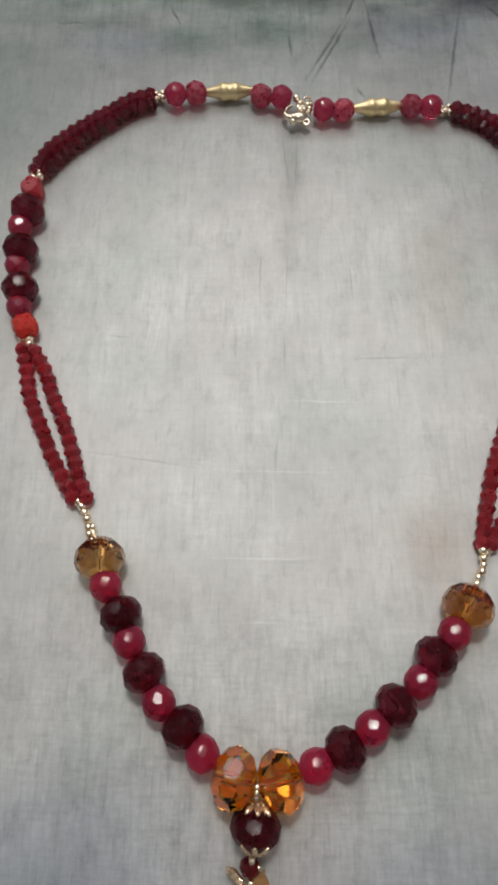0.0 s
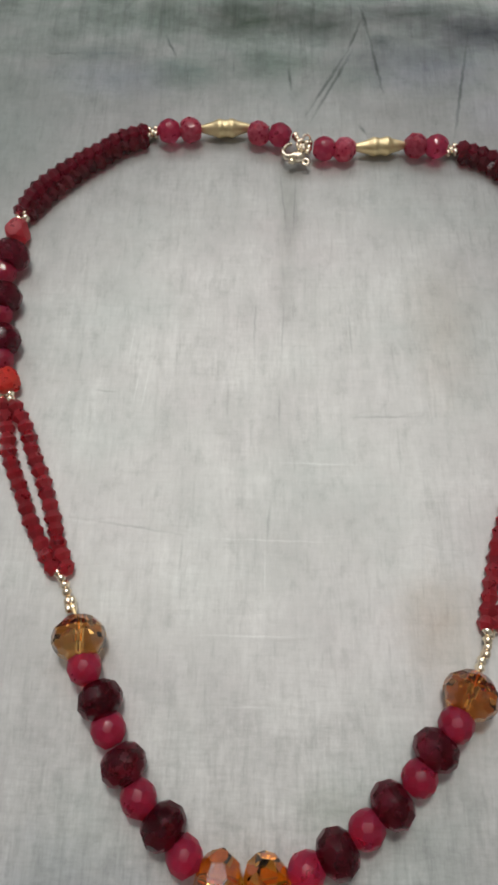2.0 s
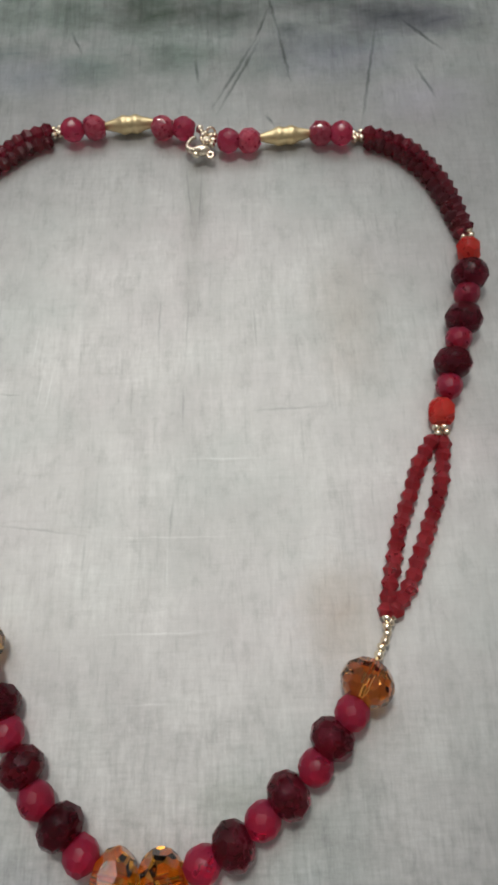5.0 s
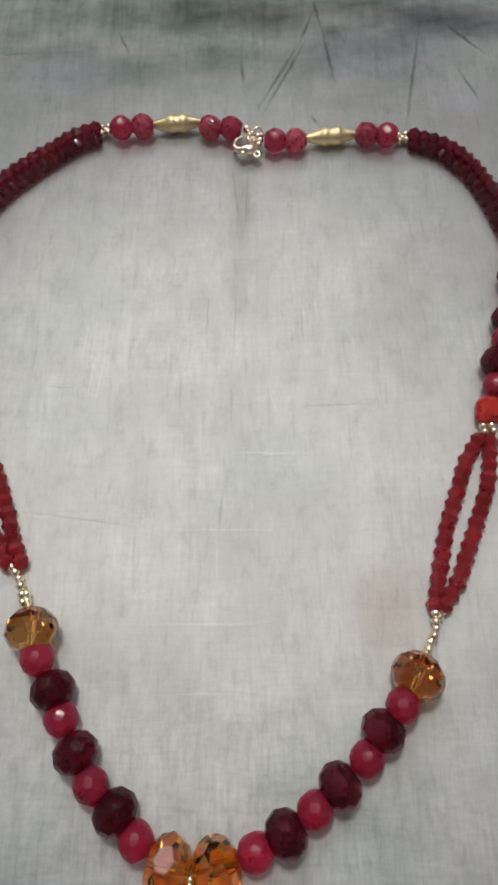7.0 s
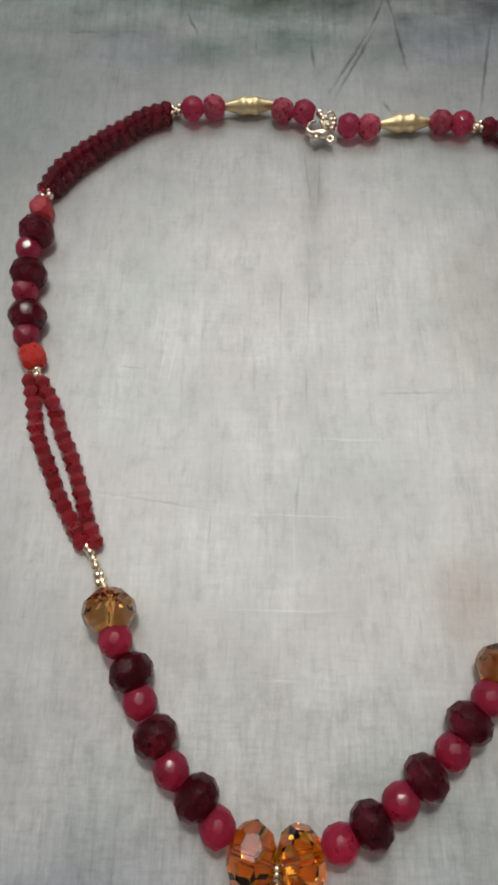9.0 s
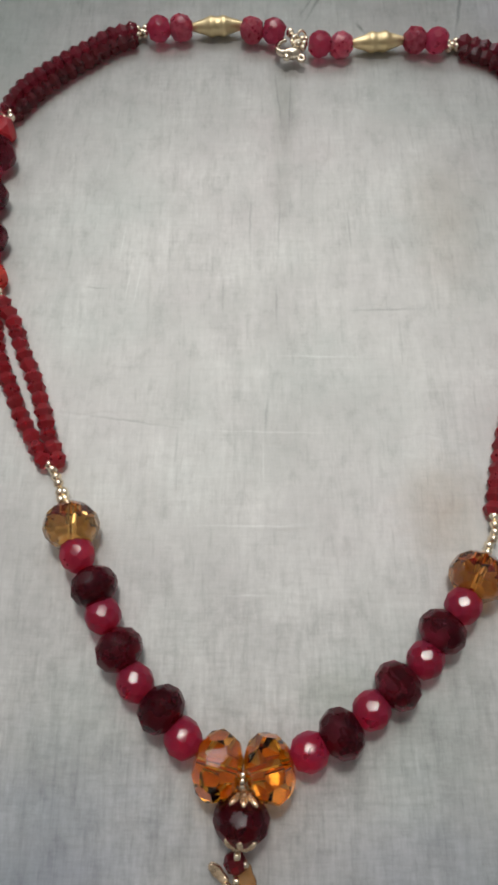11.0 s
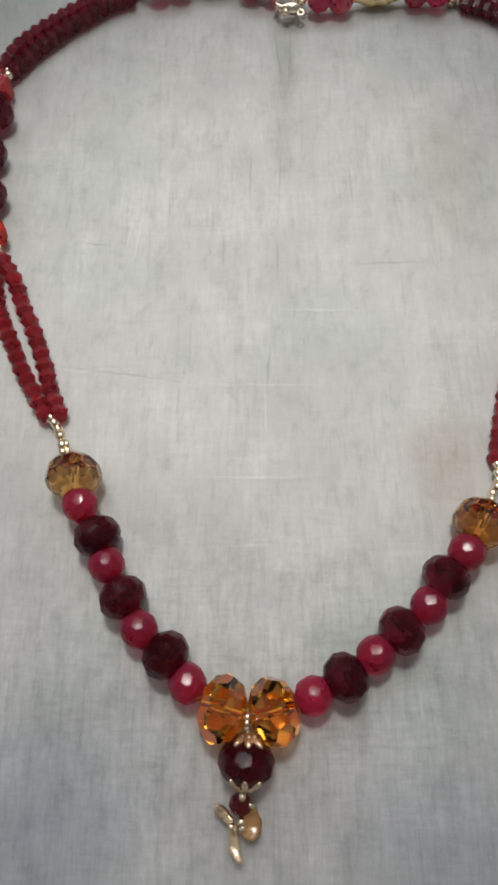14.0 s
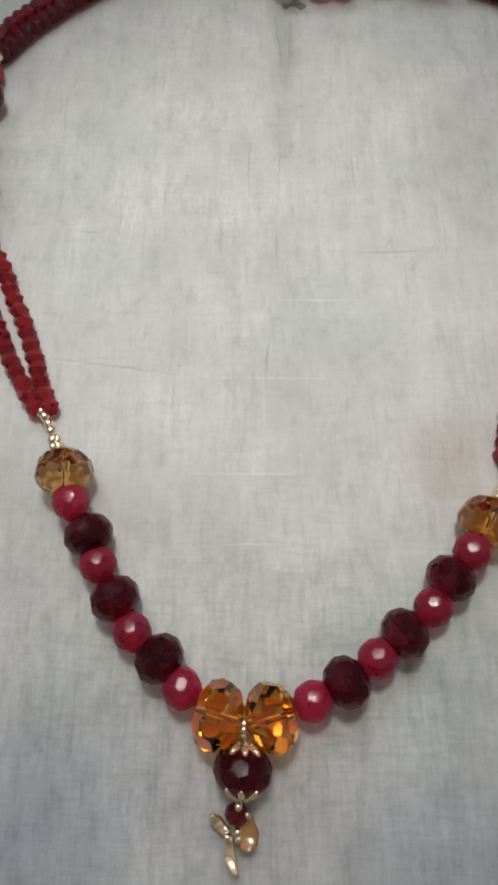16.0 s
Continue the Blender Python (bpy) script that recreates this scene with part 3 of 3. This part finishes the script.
def tube(name, points, radius, mat, sides=8, closed=False):
    """A wire through 3D points."""
    p = np.array(points, float)
    n = len(p)
    verts, faces = [], []
    up = Vector((0.02, 0.03, 1))
    for i in range(n):
        a, b = (p[i - 1], p[(i + 1) % n]) if closed else (p[max(i - 1, 0)], p[min(i + 1, n - 1)])
        d = Vector(b - a).normalized()
        u = d.cross(up).normalized()
        v = u.cross(d)
        r = radius[i] if isinstance(radius, (list, tuple)) else radius
        verts += [tuple(Vector(p[i]) + r * (math.cos(2 * math.pi * k / sides) * u + math.sin(2 * math.pi * k / sides) * v)) for k in range(sides)]
    for i in range(n if closed else n - 1):
        for k in range(sides):
            a, b = i * sides, ((i + 1) % n) * sides
            faces.append((a + k, a + (k + 1) % sides, b + (k + 1) % sides, b + k))
    if not closed:
        faces += [tuple(reversed(range(sides))), tuple(range((n - 1) * sides, n * sides))]
    return mesh_of(name, verts, faces, mat, smooth=True)


def bicone_strand(points, count, me, label, z=0.0022, spin=0.5):
    q, d = along(points, count)
    for (x, y), (dx, dy) in zip(q, d):
        loose = spin * 0.0006
        m = placed(x, y, z + rng.uniform(-1, 1) * 0.0001, dx + rng.uniform(-1, 1) * loose, dy + rng.uniform(-1, 1) * loose, 0, rng.uniform(-0.12, 0.12) * spin)
        # the flat of each girdle lies the same way along a tight strand
        w = m.to_3x3().inverted() @ upward(m.translation)
        part("bicone_bead", me, necklace, m @ Matrix.Rotation(math.atan2(w.z, w.y) - math.pi / 6 + rng.uniform(-spin, spin), 4, "X"), label)


RED, DEEP = "ruby-red faceted bicone crystal", "wine-red faceted bicone crystal"
bicone_strand([(-0.0242, 0.1929), (-0.0307, 0.1903), (-0.0363, 0.1858), (-0.0413, 0.1822), (-0.0465, 0.1778), (-0.0513, 0.1733), (-0.0553, 0.1684), (-0.0583, 0.1608)], 16, wine_mesh, DEEP, 0.0028, 0.06)
bicone_strand([(-0.0239, 0.1888), (-0.0299, 0.1862), (-0.0353, 0.1818), (-0.0403, 0.1779), (-0.0451, 0.1732), (-0.0498, 0.1684), (-0.0557, 0.1602)], 15, wine_mesh, DEEP, spin=0.06)
bicone_strand([(0.0771, 0.1883), (0.0835, 0.1861), (0.0889, 0.1826), (0.0936, 0.1767), (0.0973, 0.1700), (0.0999, 0.1623), (0.1022, 0.1522)], 16, wine_mesh, DEEP, 0.0028, 0.06)
bicone_strand([(0.0772, 0.1848), (0.0834, 0.1823), (0.0885, 0.1780), (0.0931, 0.1717), (0.0962, 0.1650), (0.0984, 0.1585), (0.1008, 0.1505)], 15, wine_mesh, DEEP, spin=0.06)
bicone_strand([(-0.0542, 0.0977), (-0.0522, 0.0905), (-0.0509, 0.0846), (-0.0483, 0.0785), (-0.0454, 0.0726), (-0.0428, 0.0668), (-0.0395, 0.0612), (-0.0359, 0.0553)], 15, ruby_mesh, RED)
bicone_strand([(-0.0509, 0.0973), (-0.0470, 0.0909), (-0.0447, 0.0847), (-0.0416, 0.0786), (-0.0389, 0.0720), (-0.0369, 0.0666), (-0.0352, 0.0613), (-0.0326, 0.0554)], 15, ruby_mesh, RED)
bicone_strand([(0.0842, 0.0859), (0.0804, 0.0805), (0.0786, 0.0760), (0.0754, 0.0679), (0.0731, 0.0622), (0.0715, 0.0560), (0.0698, 0.0498), (0.0684, 0.0441)], 15, ruby_mesh, RED)
bicone_strand([(0.0873, 0.0854), (0.0863, 0.0796), (0.0850, 0.0736), (0.0826, 0.0677), (0.0801, 0.0620), (0.0777, 0.0565), (0.0745, 0.0494), (0.0706, 0.0442)], 15, ruby_mesh, RED)


def seeds(points, z=0.0016):
    for i, (x, y) in enumerate(points):
        part("seed_bead", seed_mesh, necklace, placed(x, y, z + 0.0005 * (i % 2), 1, rng.uniform(-1, 1), 0, rng.uniform(-0.4, 0.4)), "tiny pale-gold metal seed bead")


seeds([(-0.0344, 0.0542), (-0.0333, 0.0528), (-0.0323, 0.0512), (-0.0315, 0.0495), (-0.0301, 0.0476), (-0.0309, 0.0474), (-0.0297, 0.0459), (-0.0306, 0.0456)], 0.0022)
seeds([(0.0700, 0.0430), (0.0682, 0.0424), (0.0691, 0.0416), (0.0681, 0.0403), (0.0681, 0.0388), (0.0673, 0.0372), (0.0664, 0.0357), (0.0656, 0.0341)], 0.0022)
for cx, cy in ((-0.0212, 0.1929), (0.0736, 0.1880)):
    seeds([(cx - 0.0011, cy + 0.0014), (cx + 0.0011, cy + 0.0013), (cx - 0.0011, cy - 0.0009), (cx + 0.0011, cy - 0.0009), (cx, cy + 0.0002)])
for cx, cy in ((-0.0578, 0.1592), (0.1020, 0.1500), (-0.0536, 0.1003), (0.0870, 0.0893)):
    seeds([(cx - 0.0011, cy + 0.0007), (cx + 0.0009, cy + 0.0006), (cx - 0.0009, cy - 0.0011), (cx + 0.0013, cy - 0.0011)], 0.0024)

# the gold spindles: two rounded ridges with a notch between, a fainter swell on each side, drawn out to thin ends
gold_rings = []
for k in range(61):
    u = abs(-1 + k / 30)
    r = 0.0008 + 0.0021 * (1 - u) ** 0.8 + 0.00034 * math.exp(-((u - 0.26) / 0.14) ** 2) - 0.00040 * math.exp(-(u / 0.14) ** 2)
    gold_rings.append((r, 0.0084 * (-1 + k / 30)))
gold_mesh = mesh_of("gold_bead", *revolved(gold_rings, 20, False), GOLD, smooth=True)
part("gold_bead", gold_mesh, necklace, placed(0.0021, 0.1942, 0.0030, 1, 0.06), "scalloped brushed-gold spindle bead")
part("gold_bead", gold_mesh, necklace, placed(0.0508, 0.1880, 0.0030, 1, 0.08), "scalloped brushed-gold spindle bead")

def wire_ring(cx, cy, cz, r, wire, tip, spin):
    q = Matrix.Rotation(spin, 3, "Z") @ Matrix.Rotation(tip, 3, "X")
    return [tuple(Vector((cx, cy, cz)) + q @ Vector((r * math.cos(a), r * math.sin(a), 0))) for a in np.linspace(0, 2 * math.pi, 20, endpoint=False)]


# clasp: a small lobster claw with jump rings and crimps
clasp = part("clasp", None, necklace, label="pale-gold lobster-claw clasp")
CLASP_HOOK = [(0.0229, 0.1880), (0.0214, 0.1872), (0.0205, 0.1858), (0.0203, 0.1845), (0.0210, 0.1831), (0.0224, 0.1826)]
CLASP_BODY = [(0.0219, 0.1826), (0.0238, 0.1828), (0.0257, 0.1826), (0.0268, 0.1820)]
CLASP_LEVER = [(0.0231, 0.1824), (0.0229, 0.1812), (0.0238, 0.1806)]
CLASP_RINGS = [(0.0274, 0.1812, 0.0030, 0.0009, 0.0005, 0.2, 0.0), (0.0277, 0.1899, 0.0034, 0.0013, 0.0004, 0.9, 0.5), (0.0254, 0.1868, 0.0034, 0.0011, 0.0005, 0.8, 1.6), (0.0264, 0.1860, 0.0036, 0.0010, 0.0005, 0.5, 0.3)]
CLASP_CRIMPS = [(0.0242, 0.1909, 0.0036, 1.1), (0.0247, 0.1897, 0.0036, 0.8), (0.0278, 0.1877, 0.0038, 1.0), (0.0266, 0.1852, 0.0042, 0.8), (0.0252, 0.1878, 0.0042, 0.8), (0.0260, 0.1888, 0.0038, 0.8), (0.0284, 0.1862, 0.0036, 0.9), (0.0279, 0.1846, 0.0036, 0.8), (0.0288, 0.1881, 0.0036, 0.9)]
turn = smooth_line([(x, y, 0.0034) for x, y in CLASP_HOOK], 5)
part("hook", tube("hook", turn, [0.0005 + 0.0006 * i / (len(turn) - 1) for i in range(len(turn))], SEED), clasp)
claw = smooth_line([(x, y, 0.0033) for x, y in CLASP_BODY], 4)
part("claw_body", tube("claw_body", claw, [0.0010 + 0.0007 * math.sin(math.pi * i / (len(claw) - 1)) for i in range(len(claw))], SEED), clasp)
part("lever", tube("lever", [(x, y, 0.0032) for x, y in CLASP_LEVER], [0.0007, 0.0011, 0.0006], SEED), clasp)
for cx, cy, cz, r, wire, tip, spin in CLASP_RINGS:
    part("jump_ring", tube("jump_ring", wire_ring(cx, cy, cz, r, 0, tip, spin), wire, SEED, closed=True), clasp)
for cx, cy, cz, big in CLASP_CRIMPS:
    part("crimp", seed_mesh, clasp, placed(cx, cy, cz, 1, rng.uniform(-1, 1)) @ Matrix.Scale(big, 4))

# pendant: two amber rondelles, a garnet bead between flower caps, a small red bead and three leaf charms
pendant = part("pendant", None, necklace, label="amber and garnet glass pendant with gold flower caps")
part("amber_bead", orange_mesh, pendant, quiet(orange_mesh, placed(0.0067, -0.0082, 0.0063, 1, -0.28, 0.2, 0.12)), "orange-amber faceted glass rondelle")
part("amber_bead", orange_mesh, pendant, quiet(orange_mesh, placed(0.0169, -0.0086, 0.0063, 1, 0.28, 0.25, -0.12)), "orange-amber faceted glass rondelle")
big_garnet = cut_stone("pendant_garnet", 0.0053, 0.0088, ringed_facets(10, (56, 30, 0, -30, -56)), GARNET)
part("garnet_bead", big_garnet, pendant, settled(big_garnet, placed(0.0115, -0.0176, 0.0054, 0.08, 1, 0.3), (0.007, 0.022, 0.156)), "dark garnet faceted glass bead")


def petal_cap(centre, axis, radius, half, angles, reach):
    """A flower cap on one end of a bead: slim cast petals that hug the glass, on a small collar."""
    cap = part("bead_cap", tube("bead_cap", wire_ring(*(Vector(centre) + Vector(axis) * (half + 0.0005)), 0.0010, 0, math.pi / 2, math.atan2(axis[1], axis[0]) + math.pi / 2), 0.0004, SEED, closed=True), pendant, label="pale-gold flower-shaped bead cap")
    side = Vector(axis).cross(Vector((0, 0, 1))).normalized()
    for deg in angles:
        out = math.cos(radians(deg)) * Vector((0, 0, 1)) + math.sin(radians(deg)) * side
        line = []
        for s in np.linspace(1.16, reach, 6):
            r = radius * math.sqrt(max(0.0, 1 - min(s, 0.985) ** 2)) + 0.0005
            line.append(Vector(centre) + Vector(axis) * (s * half) + out * (r if s < 1 else 0.0019))
        part("petal", tube("petal", [tuple(p) for p in line], [0.0004, 0.00055, 0.0007, 0.00075, 0.0006, 0.00025], HONEY), cap)


petal_cap((0.0115, -0.0176, 0.0054), (-0.08, -0.997, 0), 0.0052, 0.0042, (-150, -37, 0, 37, 150), 0.60)
petal_cap((0.0115, -0.0176, 0.0054), (0.08, 0.997, 0), 0.0052, 0.0042, (-140, -36, 2, 40, 140), 0.70)
red_small = cut_stone("red_bead", 0.0021, 0.0038, spiral_facets(26), WINE)
part("red_bead", red_small, pendant, placed(0.0103, -0.0254, 0.0030, 0.08, 1), "small ruby-red glass bead")
for x, y, z in ((0.0117, -0.0094, 0.0090), (0.0116, -0.0104, 0.0090), (0.0116, -0.0113, 0.0086), (0.0107, -0.0236, 0.0056), (0.0122, -0.0254, 0.0036), (0.0086, -0.0292, 0.0032), (0.0091, -0.0298, 0.0026), (0.0105, -0.0283, 0.0034), (0.0107, -0.0294, 0.0030)):
    part("seed_bead", seed_mesh, pendant, placed(x, y, z, 1, rng.uniform(-1, 1)) @ Matrix.Scale(0.7, 4))


def leaf_charm(x0, y0, x1, y1, wide, mat, label, curl=0.0, z=0.0016, toe=0.0):
    """A small cast leaf: a rounded body with a groove along its middle, a wavy rim and a rolled tip."""
    rows, ring, verts, faces = 14, 12, [], []
    length = math.hypot(x1 - x0, y1 - y0)
    for i in range(rows):
        s = i / (rows - 1)
        w = wide / 2 * (0.55 + 0.45 * math.sin(math.pi * (0.10 + 0.75 * s)) + 0.07 * math.sin(11 * s + 1))
        w *= 0.45 if i in (0, rows - 1) else 1.0
        thick = min(0.0009, w) * (1.0 + 0.5 * s ** 4)
        lift = 0.0012 * (1 - s) + 0.0016 * s ** 3
        for k in range(ring):
            a = 2 * math.pi * k / ring
            groove = 0.45 * math.exp(-(math.cos(a) / 0.35) ** 2) if math.sin(a) > 0 else 0.0
            verts.append((length * s, w * math.cos(a) + curl * s * s + toe * max(0.0, s - 0.75) * 4, lift + thick * math.sin(a) * (1 - groove) + 0.00012 * math.sin(23 * s + 2 * a)))
    for i in range(rows - 1):
        for c in range(ring):
            p, q = ring * i, ring * i + ring
            faces.append((p + c, p + (c + 1) % ring, q + (c + 1) % ring, q + c))
    faces += [tuple(range(ring - 1, -1, -1)), tuple(ring * (rows - 1) + c for c in range(ring))]
    me = mesh_of("leaf_charm", verts, faces, mat, smooth=True)
    part("leaf_charm", me, pendant, placed(x0, y0, z, x1 - x0, y1 - y0), label)


leaf_charm(0.0088, -0.0288, 0.0054, -0.0256, 0.0021, HONEY, "pale-gold leaf charm")
leaf_charm(0.0088, -0.0286, 0.0090, -0.0352, 0.0022, HONEY, "pale-gold leaf charm", 0.0006, toe=0.0008)
leaf_charm(0.0114, -0.0256, 0.0126, -0.0312, 0.0044, TOPAZ, "broad honey-coloured translucent leaf charm")
for x, y, z in ((0.0056, -0.0258, 0.0026), (0.0098, -0.0350, 0.0030)):
    part("seed_bead", seed_mesh, pendant, placed(x, y, z, 1, rng.uniform(-1, 1)) @ Matrix.Scale(0.42, 4))


# thread that shows through the clear beads and between the seed beads
def thread(points):
    part("thread", tube("thread", points, 0.0003, THREAD, 6), necklace, label="thin golden beading thread")


def through_bead(x, y, z, dx, dy, rise, half):
    """Two ends of a bead's bore, its far end raised."""
    d = math.hypot(dx, dy)
    u = Vector((dx / d * math.cos(rise), dy / d * math.cos(rise), math.sin(rise))) * half
    c = Vector((x, y, z))
    return [tuple(c - u), tuple(c), tuple(c + u)]


thread([(-0.0344, 0.0542, 0.0022), (-0.0323, 0.0512, 0.0022), (-0.0301, 0.0470, 0.0028)] + through_bead(-0.0266, 0.0390, 0.0061, 0.0019, -0.0062, 0.5, 0.0043))
thread([(0.0691, 0.0424, 0.0022), (0.0681, 0.0391, 0.0022), (0.0665, 0.0358, 0.0028)] + through_bead(0.0618, 0.0284, 0.0061, -0.0038, -0.0060, 0.5, 0.0043))
